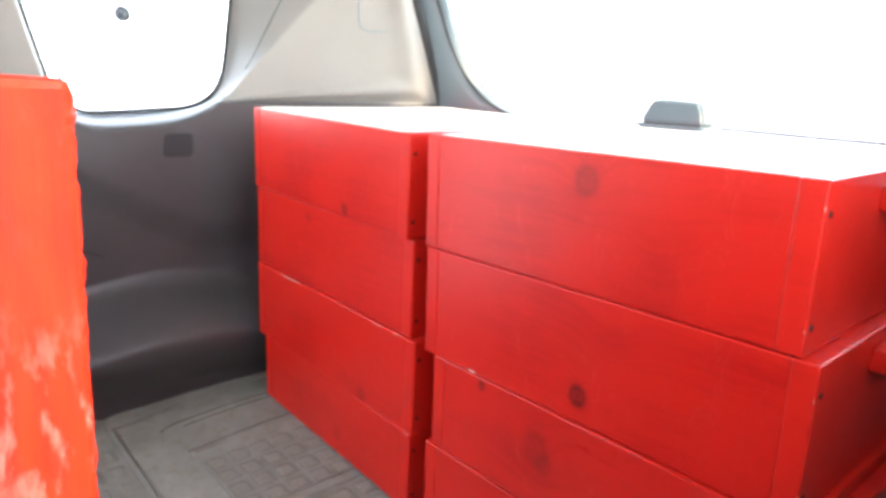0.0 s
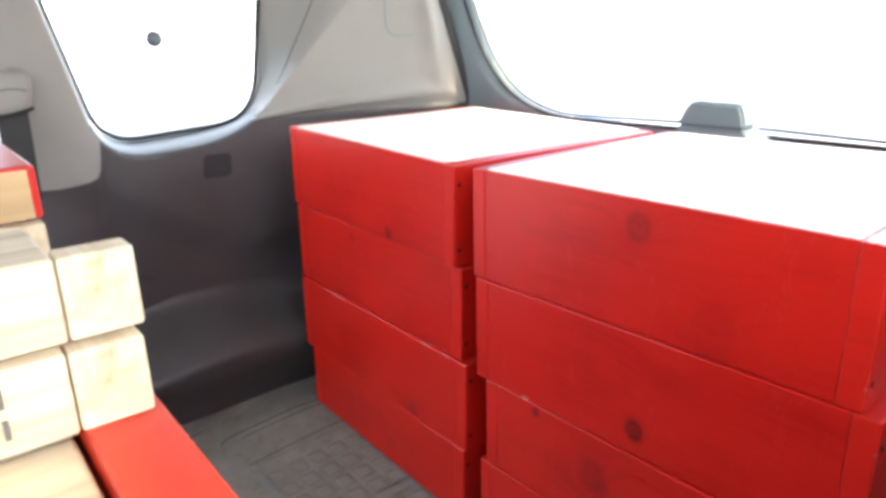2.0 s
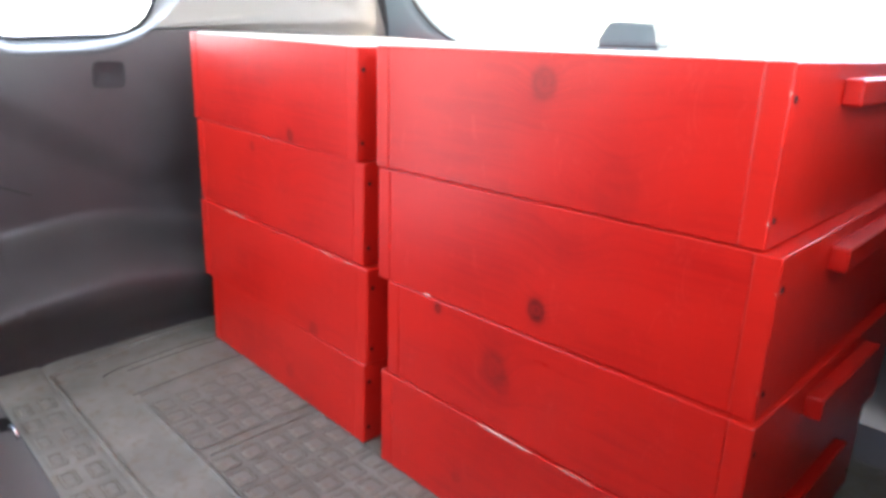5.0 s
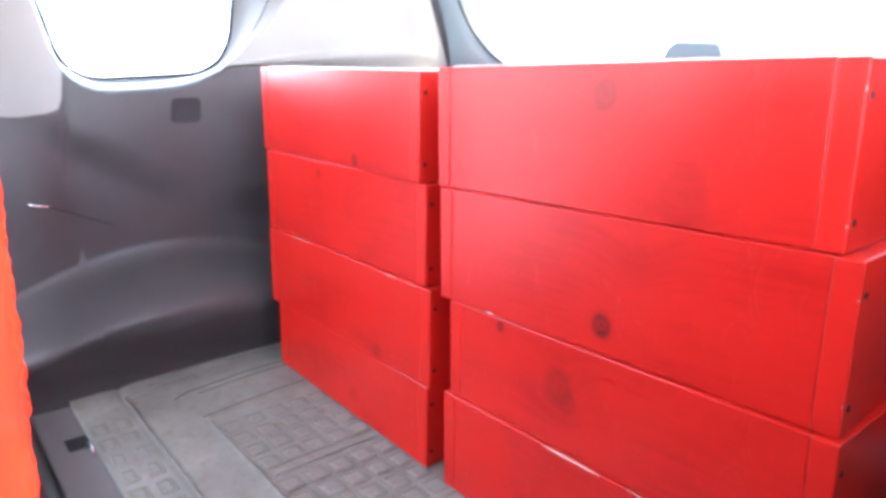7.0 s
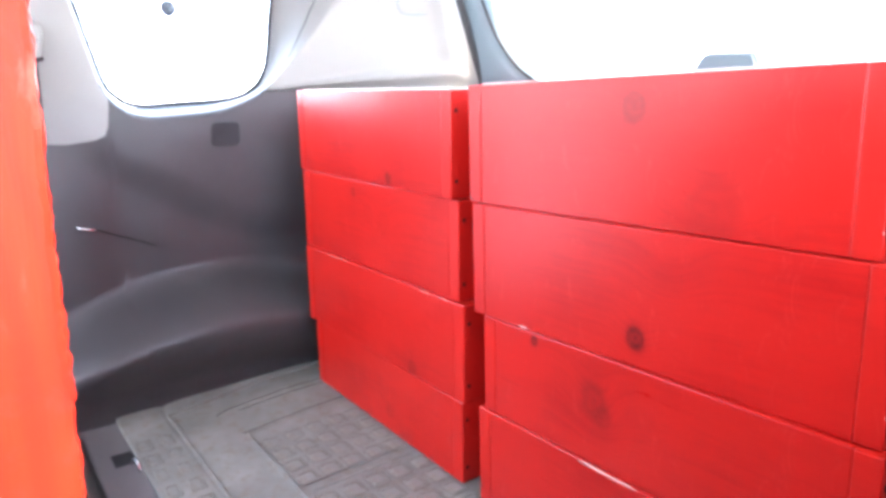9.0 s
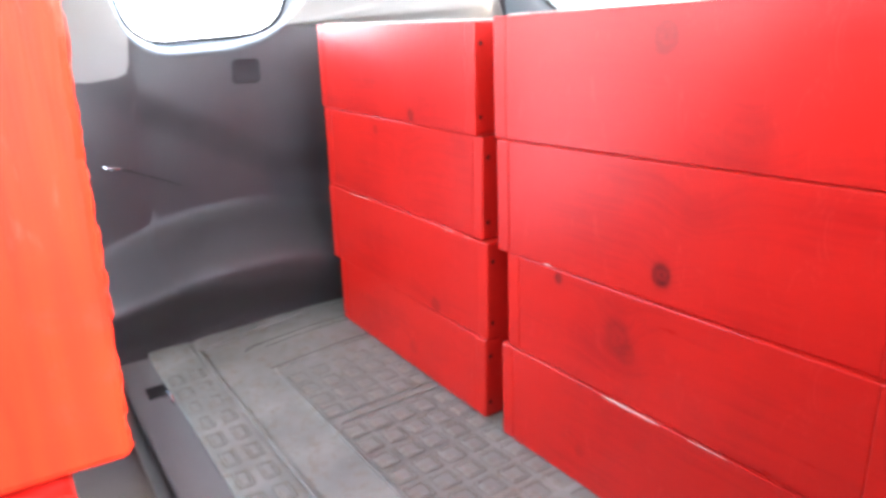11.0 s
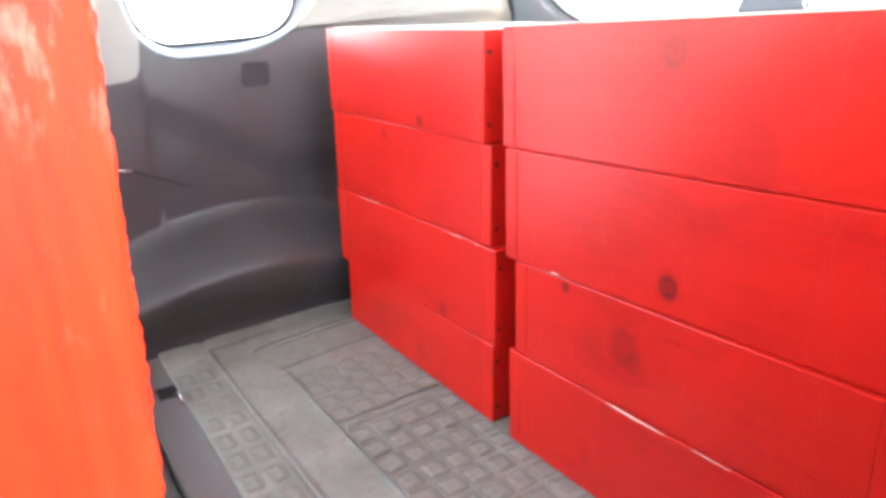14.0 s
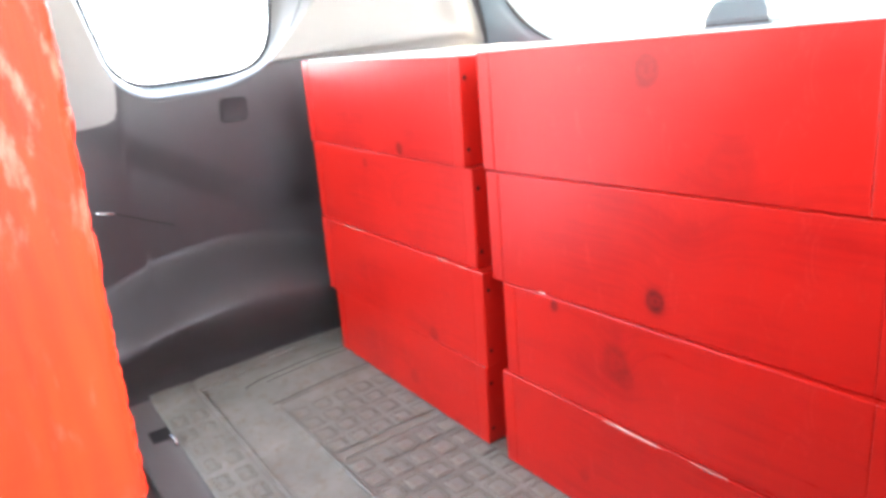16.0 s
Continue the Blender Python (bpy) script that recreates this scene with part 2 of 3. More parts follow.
M_SCUFF = bare_wood("rubbed_paint", (0.58, 0.085, 0.06), (0.52, 0.03, 0.02), 0)
M_CHIP = bare_wood("chipped_edge", (0.80, 0.62, 0.52), (0.66, 0.38, 0.30), 0)


# ---- mesh helpers ----
def part(name, bm, material, parent=None, label="", turned=True):
    me = bpy.data.meshes.new(name)
    if turned:
        bmesh.ops.recalc_face_normals(bm, faces=bm.faces)
    bm.to_mesh(me)
    bm.free()
    for m in material if isinstance(material, (list, tuple)) else [material]:
        me.materials.append(m)
    ob = new(name, me)
    ob.parent = parent
    return tagged(ob, label)


def smooth(ob, degrees=35):
    ob.data.polygons.foreach_set("use_smooth", [True] * len(ob.data.polygons))
    ob.data.set_sharp_from_angle(angle=radians(degrees))
    return ob


def block(lo, hi, bevel=0.0, segments=2, bm=None):
    """A box between two corners, its edges rounded."""
    own = bmesh.new()
    bmesh.ops.create_cube(own, size=1)
    c = [(a + b) / 2 for a, b in zip(lo, hi)]
    for v in own.verts:
        v.co = Vector([c[i] + v.co[i] * (hi[i] - lo[i]) for i in range(3)])
    if bevel:
        bmesh.ops.bevel(own, geom=own.edges[:], offset=bevel, segments=segments, affect="EDGES", profile=0.5)
    if bm is None:
        return own
    me = bpy.data.meshes.new("scratch")
    own.to_mesh(me)
    own.free()
    bm.from_mesh(me)
    bpy.data.meshes.remove(me)
    return bm


def surface(fn, nu, nv, bm=None):
    """A sheet from fn(u, v), u and v from 0 to 1."""
    bm = bm or bmesh.new()
    rows = [[bm.verts.new(fn(i / nu, j / nv)) for j in range(nv + 1)] for i in range(nu + 1)]
    for i in range(nu):
        for j in range(nv):
            bm.faces.new((rows[i][j], rows[i + 1][j], rows[i + 1][j + 1], rows[i][j + 1]))
    return bm


def thicken(ob, depth, offset=-1):
    m = ob.modifiers.new("thickness", "SOLIDIFY")
    m.thickness, m.offset = depth, offset
    return ob


def step(a):
    a = max(0.0, min(1.0, a))
    return a * a * (3 - 2 * a)


def rounded(corners, radii, n=10):
    """A closed outline through corners, each rounded with its radius."""
    pts = []
    k = len(corners)
    for i in range(k):
        p, a, b = Vector(corners[i]), Vector(corners[i - 1]), Vector(corners[(i + 1) % k])
        r = radii[i]
        d1, d2 = (a - p).normalized(), (b - p).normalized()
        s, e = p + d1 * r, p + d2 * r
        for j in range(n + 1):
            t = j / n
            pts.append((1 - t) ** 2 * s + 2 * t * (1 - t) * p + t * t * e)
    return pts


def resample(pts, n, closed=False):
    pts = [Vector(p) for p in pts] + ([Vector(pts[0])] if closed else [])
    run = [0.0]
    for a, b in zip(pts, pts[1:]):
        run.append(run[-1] + (b - a).length)
    res = []
    j = 0
    for i in range(n + (0 if closed else 1)):
        s = run[-1] * i / n
        while j < len(run) - 2 and run[j + 1] < s:
            j += 1
        f = (s - run[j]) / max(1e-9, run[j + 1] - run[j])
        res.append(pts[j].lerp(pts[j + 1], min(1, f)))
    return res


def loft(lines, closed=False, bm=None):
    bm = bm or bmesh.new()
    vs = [[bm.verts.new(p) for p in line] for line in lines]
    n = len(vs[0])
    for a, b in zip(vs, vs[1:]):
        for i in range(n if closed else n - 1):
            k = (i + 1) % n
            bm.faces.new((a[i], a[k], b[k], b[i]))
    return bm


def tube(name, pts, radius, material, parent=None, closed=False, label=""):
    cu = bpy.data.curves.new(name, "CURVE")
    cu.dimensions, cu.bevel_depth, cu.bevel_resolution = "3D", radius, 3
    sp = cu.splines.new("POLY")
    sp.points.add(len(pts) - 1)
    for q, p in zip(sp.points, pts):
        q.co = (*p, 1)
    sp.use_cyclic_u = closed
    holder = bpy.data.objects.new("scratch", cu)
    scene.collection.objects.link(holder)
    me = bpy.data.meshes.new_from_object(holder.evaluated_get(bpy.context.evaluated_depsgraph_get()))
    bpy.data.objects.remove(holder)
    bpy.data.curves.remove(cu)
    me.name = name
    me.materials.clear()
    me.materials.append(material)
    ob = new(name, me)
    ob.parent = parent
    smooth(ob, 60)
    return tagged(ob, label)


# ---- the car's shell ----
MID = 0.03  # the car's middle line in x


def wall_x(y, z):
    """The inner face of the quarter panel: tapers to the rear, swells over the wheel."""
    x = -0.705 + 0.10 * step((y - 0.02) / 0.62) - 0.012 * step((-0.2 - y) / 0.4)
    ridge = 0.272 - 0.72 * (y + 0.15) ** 2
    crease = 0.325 + 0.55 * max(0.0, -0.06 - y)
    x -= 0.016 * step((crease + 0.055 - z) / 0.085) * step((y + 0.42) / 0.12)
    x += 0.140 * step((ridge - z) / 0.115) * (1 - 0.54 * step((0.155 - z) / 0.155))
    x += 0.10 * max(0.0, z - 0.6)
    return x


def side_point(y, z, out=0.0):
    return Vector((wall_x(y, z) - out, y, z))


def on_panel(y, z, proud=0.0):
    p = side_point(y, z)
    p.x += proud
    return p


GLASS = rounded([(-0.302, 0.590), (0.028, 0.610), (0.068, 0.985), (-0.400, 0.985)], [0.075, 0.10, 0.05, 0.05])
LIP = rounded([(-0.318, 0.568), (-0.045, 0.583), (0.250, 0.905), (0.262, 1.01), (-0.425, 1.01)], [0.09, 0.10, 0.05, 0.03, 0.06])


LOW_LIP = sorted((p.x, p.y) for p in LIP if p.y < 0.8)
SEAM_Y = max(x for x, z in LOW_LIP if z < 0.627)


def panel_top(y):
    """The lower panel ends at the window's moulding, at the rear pillar's cover and at the middle pillar's foot."""
    if y > SEAM_Y:
        return 0.627
    if y < -0.330:
        return 0.545
    low = [(x, z) for x, z in LOW_LIP if x > -0.36]
    return float(np.interp(y, [x for x, z in low], [z for x, z in low]))


def quarter(mirror):
    """One side of the load space with its window; mirror: the other side."""
    flip = (lambda p: Vector((2 * MID - p[0], p[1], p[2]))) if mirror else (lambda p: Vector(p))
    n = 120
    side = "right" if mirror else "left"
    root = new("wall_" + side)
    tagged(root, "dark plastic side panel with a swelling over the wheel and pale upper trim", "side panel", kind="structure")

    # the lower panel with its recessed cup
    def low(u, v):
        y = (-0.46 if mirror else -0.66) + (1.06 if mirror else 1.26) * u
        z = -0.03 + (panel_top(y) + 0.03) * v
        return flip(side_point(y, z))
    lower = smooth(part("lower_panel", surface(low, 150, 90), M_PANEL, root, "dark grey grained plastic", False), 60)
    thicken(lower, 0.004, 1 if mirror else -1)
    # coat-hook cup: a rim and a shallow floor, the recess's shade painted as a darker colour
    rim = rounded([(-0.137, 0.512), (-0.075, 0.512), (-0.072, 0.562), (-0.132, 0.562)], [0.013] * 4, 6)
    deep = [p.lerp(sum(rim, Vector((0, 0))) / len(rim), 0.14) for p in rim]
    cup = loft([[flip(on_panel(p.x, p.y, 0.0008)) for p in rim], [flip(on_panel(p.x, p.y, 0.0022)) for p in [q.lerp(sum(rim, Vector((0, 0))) / len(rim), 0.05) for q in rim]], [flip(on_panel(p.x, p.y, 0.0006)) for p in deep]], True)
    cup.faces.new([v for v in cup.verts][-len(rim):])
    smooth(part("recess_cup", cup, M_CUP_SHADE, root, "small rounded recess, its shade put into a darker colour"), 40)
    # luggage hook with its groove
    tube("luggage_hook", [flip(on_panel(y, z, out)) for y, z, out in ((-0.402, 0.375, 0.002), (-0.398, 0.373, 0.011), (-0.386, 0.370, 0.014), (-0.374, 0.368, 0.011), (-0.369, 0.368, 0.003))], 0.0034, M_STEEL, root, False, "small bright hook")
    tube("panel_groove", [flip(on_panel(-0.372 + 0.11 * i / 8, 0.366 - 0.048 * i / 8, 0.0004)) for i in range(9)], 0.0014, M_BLACK, root)

    # the sill below the glass, the pale rear pillar and the pale middle pillar
    glass = resample([(p.x, p.y, 0) for p in GLASS], n, True)
    lip = resample([(p.x, p.y, 0) for p in LIP], n, True)

    def ring(y, z, out):
        return flip(side_point(y, z, out))
    profile = ((0.0, 0.0), (0.08, 0.001), (0.20, 0.006), (0.35, 0.015), (0.50, 0.028), (0.58, 0.038), (1.0, 0.100))
    funnel = loft([[ring(*(p.lerp(q, k)).xy, out) for p, q in zip(lip, glass)] for k, out in profile], True)
    for f in funnel.faces:
        c = f.calc_center_median()
        f.material_index = 1 if (c.z > 0.640 or (c.y < -0.335)) else 0
    funnel = smooth(part("window_surround", funnel, [M_SILL, M_TRIM], root, "smooth moulding that leads to the glass"), 60)
    tube("window_seal", [ring(*(p.lerp(Vector((-0.15, 0.79, 0)), 0.022)).xy, 0.092) for p in glass], 0.0048, M_SEAL, root, True, "thin black rubber seal")
    # an added dark line marks the edge of shade along the surround's crease
    crease = sorted(((p.lerp(q, 0.5)).xy for p, q in zip(lip, glass) if q.x > 0.0 and 0.66 < q.y < 0.96), key=lambda v: v.y)
    tube("surround_line", [ring(v.x, v.y, 0.0275) for v in crease], 0.0010, M_SEAL, root)
    start = min(range(n), key=lambda i: abs(lip[i].x - SEAM_Y) + 10 * (lip[i].y > 0.7))
    order = [lip[(start + i) % n] for i in range(n)]
    cut_top = next(i for i, p in enumerate(order) if p.y > 1.0)
    cut_down = next(i for i in range(cut_top, n) if order[i].y < 1.0)
    cut_low = next(i for i in range(cut_down, n) if order[i].x > -0.322 and order[i].y < 0.62)
    rake = [(0.510 - 0.38 * (z - 0.63), z) for z in (0.627, 0.75, 0.9, 1.0, 1.08)]
    outer = [(SEAM_Y + (0.510 - SEAM_Y) * i / 20, 0.627) for i in range(20)] + rake
    inner = resample(order[:cut_top + 1], 60)
    outer = resample([(a, b, 0) for a, b in outer], 60)
    rear = loft([[ring(*(p.lerp(q, k / 20)).xy, -0.015 * math.exp(-((k / 20 - 0.80) / 0.10) ** 2)) for p, q in zip(inner, outer)] for k in range(21)])
    smooth(part("rear_pillar_trim", rear, M_TRIM, root, "pale grey smooth pillar cover"), 60)
    tube("pillar_seal", [flip(side_point(y + 0.012, z, 0.004)) for y, z in [(0.60, 0.30)] + [(0.510 - 0.38 * (z - 0.63), z) for z in (0.55, 0.627, 0.75, 0.9, 1.0, 1.1)]], 0.011, M_SEAL, root, False, "black rubber seal beside the tailgate")
    # a faint hatch line in the rear pillar cover
    hatch = rounded([(0.285, 1.0), (0.297, 0.788), (0.466, 0.795), (0.462, 1.0)], [0.02, 0.028, 0.024, 0.02], 6)
    tube("cover_line", [flip(on_panel(p.x, p.y, 0.0)) for p in hatch], 0.0014, M_GATE, root, True)
    near = 0.06 if mirror else 0.0
    inner = resample(order[cut_down:cut_low + 1], 40)
    outer = resample([(-0.50 + near, 1.08, 0), (-0.48 + near, 0.8, 0), (-0.462 + near, 0.56, 0), (-0.455 + near, 0.535, 0), (-0.40 + near / 3, 0.531, 0), (-0.352, 0.537, 0), (-0.335, 0.545, 0), (-0.328, 0.56, 0)], 40)
    mid = loft([[ring(*(p.lerp(q, k / 5)).xy, -0.006 * (k > 0)) for p, q in zip(inner, outer)] for k in range(6)])
    mid = smooth(part("middle_pillar_trim", mid, M_TRIM, root, "pale pillar cover with a rounded foot"), 60)
    # top closing piece over the window
    top = loft([[ring(y, 1.0, 0.0) for y in np.linspace(-0.46 if mirror else -0.66, 0.6, 20)], [ring(y, 1.2, 0.0) for y in np.linspace(-0.46 if mirror else -0.66, 0.6, 20)]])
    part("roof_edge_trim", top, M_TRIM, root)
    # glass
    pane = bmesh.new()
    ins = [pane.verts.new(ring(p.x, p.y, 0.102)) for p in glass]
    pane.faces.new(ins)
    glass_root = new("window_" + ("2" if mirror else "1"))
    tagged(glass_root, "quarter window with rounded corners and bright daylight behind", "window", kind="structure")
    ob = part("pane", pane, M_GLASS, glass_root)
    thicken(ob, 0.004, -1)
    ob.visible_shadow = False
    return glass_root


quarter(False)
quarter(True)

# ---- tailgate ----
def gate_point(x, z, back=0.0):
    return Vector((x, 0.575 - 0.26 * (z - 0.62) - 0.30 * ((x - MID) / 0.75) ** 4 * 0.35 + back, z))


def tailgate():
    root = tagged(new("tailgate"), "closed tailgate with dark grey trim round a wide rear window", "tailgate", kind="structure")
    n = 160
    opening = rounded([(MID - 0.562, 0.601), (MID + 0.562, 0.601), (MID + 0.632, 1.02), (MID - 0.632, 1.02)], [0.20, 0.20, 0.08, 0.08], 14)
    opening = resample([(p.x, p.y, 0) for p in opening], n, True)
    edge = rounded([(MID - 0.72, 0.48), (MID + 0.72, 0.48), (MID + 0.80, 1.12), (MID - 0.80, 1.12)], [0.1] * 4, 6)
    edge = resample([(p.x, p.y, 0) for p in edge], n, True)
    rings = []
    for k, back in ((0, 0.0), (0.5, -0.004), (0.85, 0.0), (0.97, 0.008), (1.0, 0.03)):
        rings.append([gate_point(*(q.lerp(p, k)).xy, back) for p, q in zip(opening, edge)])
    smooth(part("window_frame", loft(rings, True), M_GATE, root, "dark grey plastic window frame"), 60)
    tube("window_seal", [gate_point(p.x, p.y, 0.006) for p in opening], 0.0036, M_SEAL, root, True, "black rubber seal")
    mid = sum(opening, Vector()) / n
    tube("inner_seal", [gate_point(*(p + (mid - p).normalized() * 0.012).xy, 0.02) for p in opening], 0.0026, M_SEAL, root, True)
    low = surface(lambda u, v: gate_point(MID + (u - 0.5) * 1.5, -0.1 + 0.585 * v, 0.004 + 0.05 * (1 - v)), 30, 12)
    smooth(part("lower_panel", low, M_PANEL, root, "dark plastic inner panel"), 60)
    pane = bmesh.new()
    pane.faces.new([pane.verts.new((p.x, 0.612 - 0.26 * (p.y - 0.62), p.y)) for p in resample(opening, 48, True)])
    ob = part("pane", pane, M_GLASS, root)
    thicken(ob, 0.004)
    ob.visible_shadow = False
    return root


tailgate()


def wiper_cover():
    """The cover of the latch on the lower edge of the rear window: a leaning cap on a base that runs out to one side."""
    root = tagged(new("latch_cover"), "grey plastic latch cover on the lower edge of the rear window", "cover")
    x0, y0 = 0.040, 0.545

    def lump(outline, deep, bevel, lean=0.0):
        """An upright outline (x, z) given depth, its edges rounded."""
        bm = bmesh.new()
        low = min(z for x, z in outline)
        front = [bm.verts.new((x0 + x, y0 - deep / 2 + lean * (z - low), z)) for x, z in outline]
        back = [bm.verts.new((x0 + x, y0 + deep / 2 + lean * 0.3 * (z - low), z)) for x, z in outline]
        bm.faces.new(front)
        bm.faces.new(back[::-1])
        k = len(outline)
        for i in range(k):
            bm.faces.new((front[i], back[i], back[(i + 1) % k], front[(i + 1) % k]))
        bmesh.ops.bevel(bm, geom=bm.edges[:], offset=bevel, segments=3, affect="EDGES")
        return bm
    smooth(part("cover_top", lump([(-0.068, 0.620), (0.062, 0.620), (0.056, 0.640), (0.044, 0.658), (-0.046, 0.662), (-0.056, 0.655)], 0.052, 0.005, 0.35), M_GATE, root, "smooth grey cap"), 60)
    smooth(part("cover_base", lump([(-0.074, 0.586), (0.112, 0.586), (0.086, 0.594), (0.070, 0.608), (0.060, 0.617), (-0.066, 0.617)], 0.062, 0.003, 0.10), M_GATE, root), 60)
    part("cover_gap", block((x0 - 0.062, y0 - 0.020, 0.615), (x0 + 0.056, y0 + 0.020, 0.622), 0.001), M_SEAL, root, "dark gap below the cap")


wiper_cover()

# roof, front part and the far sides of the cabin
def wall_piece(name, lo, hi, material, label, category="wall"):
    return tagged(part(name, block(lo, hi, 0.004), material), label, category, kind="structure")


tagged(part("ceiling", block((-0.95, -2.7, 1.13), (1.01, 0.75, 1.17), 0.004), M_HEAD), "pale cloth roof lining", "ceiling", kind="structure")
wall_piece("floor", (-0.95, -2.7, -0.06), (1.01, 0.75, -0.03), M_CARPET, "dark carpeted load floor", "floor")
wall_piece("wall_front", (-0.95, -2.04, -0.03), (1.01, -2.00, 0.66), M_PANEL, "dark lower front bulkhead below the windscreen")
wall_piece("wall_door_far", (-0.90, -2.0, -0.03), (-0.82, -1.40, 0.58), M_PANEL, "dark lining of the front door below its window")
wall_piece("wall_post_far", (-0.90, -1.50, 0.58), (-0.82, -1.40, 1.13), M_TRIM, "pale cover of the door post")
wall_piece("wall_pillar_far", (-0.86, -0.70, -0.03), (-0.74, -0.645, 1.13), M_TRIM, "pale pillar cover beside the open rear door")
# added unseen wall that keeps low side light off the lower boxes
wall_piece("wall_door_near", (0.84, -1.48, -0.03), (0.92, -0.52, 0.50), M_PANEL, "added unseen dark wall that blocks low light from the side")
wall_piece("wall_pillar_near", (0.80, -0.52, -0.03), (0.92, -0.455, 1.13), M_PANEL, "dark pillar cover behind the side window")
wall_piece("wall_door_front", (0.84, -2.0, -0.03), (0.92, -1.48, 0.62), M_PANEL, "dark lining of the front door")
wall_piece("wall_post_near", (0.84, -1.56, 0.62), (0.92, -1.48, 1.13), M_TRIM, "pale cover of the door post")

# ---- outside ----
tagged(part("ground", surface(lambda u, v: Vector(((u - 0.5) * 9800, (v - 0.5) * 9800, -0.75)), 2, 2), M_GROUND), "pale bright open ground outside the car", "ground", kind="structure")


# ---- the red hive boxes ----
LONG, DEEP, H = 0.508, 0.482, 0.1534


def hive_box(x, y, z, turn=0.0, knots=(), long=LONG, label="red painted pine hive box in a stack", high=H, lean=0.0, screws=True, worn=False, chips=(), tilt=0.0):
    """A bottomless box of four boards, screwed at the ends, a carrying batten on each end. (x, y, z): its front left lower corner before it is turned about the middle of its front edge."""
    root = new("hive_box")
    root.matrix_basis = Matrix.Translation((x + long / 2, y, z)) @ pose(0, 0, 0, lean, tilt, turn) @ Matrix.Translation((0, DEEP / 2, 0))
    tagged(root, label, "hive box", "stacked hive boxes")
    a, b, t = long / 2, DEEP / 2, 0.024
    h = high - 0.0012
    front_mat = red_wood("red_front_board", [(kx - long / 2, kz, kr, kd) for kx, kz, kr, kd in knots]) if knots else M_RED
    part("front_board", block((-a + t, -b + 0.0005, 0), (a - t, -b + t, h), 0.0015), front_mat, root)
    part("back_board", block((-a + t + 0.0004, b - t, 0), (a - t - 0.0004, b - 0.0006, h), 0.0014), M_RED_RIM if worn else M_RED, root)
    for s in (-1, 1):
        lo, hi = sorted((s * a, s * (a - t)))
        board = block((lo, -b, 0), (hi, b, h), 0.0018)
        if worn:
            # a sawn end whose corner is frayed
            bmesh.ops.subdivide_edges(board, edges=[e for e in board.edges if e.calc_length() > 0.1], cuts=110, use_grid_fill=True)
            for v in board.verts:
                near = max(0.0, 1 - abs(v.co.y - b) / 0.006)
                v.co.y += near * 0.0003 * noise.noise(v.co * 190) + near * 0.0006 * noise.noise(v.co * 640)
        end = part("end_board", board, M_RED_ENDGRAIN if worn else M_RED_END, root)
        for fy in (-1, 1) if screws else ():
            for fz in (0.026, h - 0.030):
                bm = bmesh.new()
                bmesh.ops.create_cone(bm, cap_ends=True, segments=12, radius1=0.0036, radius2=0.0028, depth=0.0012)
                bmesh.ops.transform(bm, matrix=Matrix.Translation((s * (a + 0.0003), fy * (b - 0.0105), fz)) @ Matrix.Rotation(radians(90), 4, "Y"), verts=bm.verts)
                part("screw_hole", bm, M_HOLE, end)
        lo, hi = sorted((s * a, s * (a + 0.018)))
        part("batten", block((lo, -0.105, h - 0.040), (hi, 0.105, h - 0.015), 0.0025), M_RED, root)
    if worn:
        rnd = random.Random(5)
        for k in range(7):
            y = b - 0.001 - 0.034 * rnd.random()
            tall, lie = rnd.uniform(0.0006, 0.0022), rnd.uniform(-0.0025, 0.0025)
            tube("splinter", [(a - 0.0012, y, h - 0.001), (a - 0.0010 + lie * 0.3, y + lie * 0.5, h + tall * 0.5), (a - 0.0008 + lie * 0.6, y + lie, h + tall)], rnd.uniform(0.00015, 0.0003), M_RED_ENDGRAIN, root)
    for cx, cz, wide, tall in chips:
        bm = bmesh.new()
        ring = [Vector((cx - long / 2 + wide / 2 * math.cos(k * math.tau / 14) * (1 + 0.3 * noise.noise(Vector((cx * 50, k, 1)))), -b + 0.0002, cz + tall / 2 * math.sin(k * math.tau / 14) * (1 + 0.5 * noise.noise(Vector((k, cz * 50, 3)))))) for k in range(14)]
        back = [bm.verts.new(p + Vector((0, 0.0012, 0))) for p in ring]
        face = [bm.verts.new(p) for p in ring]
        bm.faces.new(face)
        for k in range(14):
            bm.faces.new((face[k], face[(k + 1) % 14], back[(k + 1) % 14], back[k]))
        part("paint_chip", bm, M_SCUFF if wide < 0.0018 else M_CHIP, root, "rubbed spot of paint" if wide < 0.0018 else "chipped spot of bare wood")
    return root


SIDE_KNOTS = {
    "r1": [(0.270, 0.126, 0.017, 0.42), (0.366, 0.028, 0.028, 0.13)],
    "r2": [(0.277, 0.033, 0.0135, 0.70), (0.315, 0.11, 0.02, 0.06)],
    "r3": [(0.101, 0.130, 0.0065, 0.70), (0.202, 0.082, 0.022, 0.34), (0.215, 0.066, 0.014, 0.22)],
    "r4": [(0.16, 0.05, 0.008, 0.2), (0.33, 0.03, 0.010, 0.12)],
    "l1": [(0.340, 0.013, 0.009, 0.60)],
    "l2": [(0.202, 0.132, 0.007, 0.35), (0.30, 0.09, 0.02, 0.08)],
    "l3": [(0.378, 0.012, 0.012, 0.35)],
    "l4": [(0.285, 0.040, 0.012, 0.22)],
}
L_LABEL = "red painted pine hive box stacked beside the side panel"
R_LABEL = "red painted pine hive box stacked before the tailgate"
TOP_LABEL = "red painted top hive box filled with pale wooden slats"
LEAN = 1.6  # the stack beside the side panel stands a little askew, on the rising edge of the mat
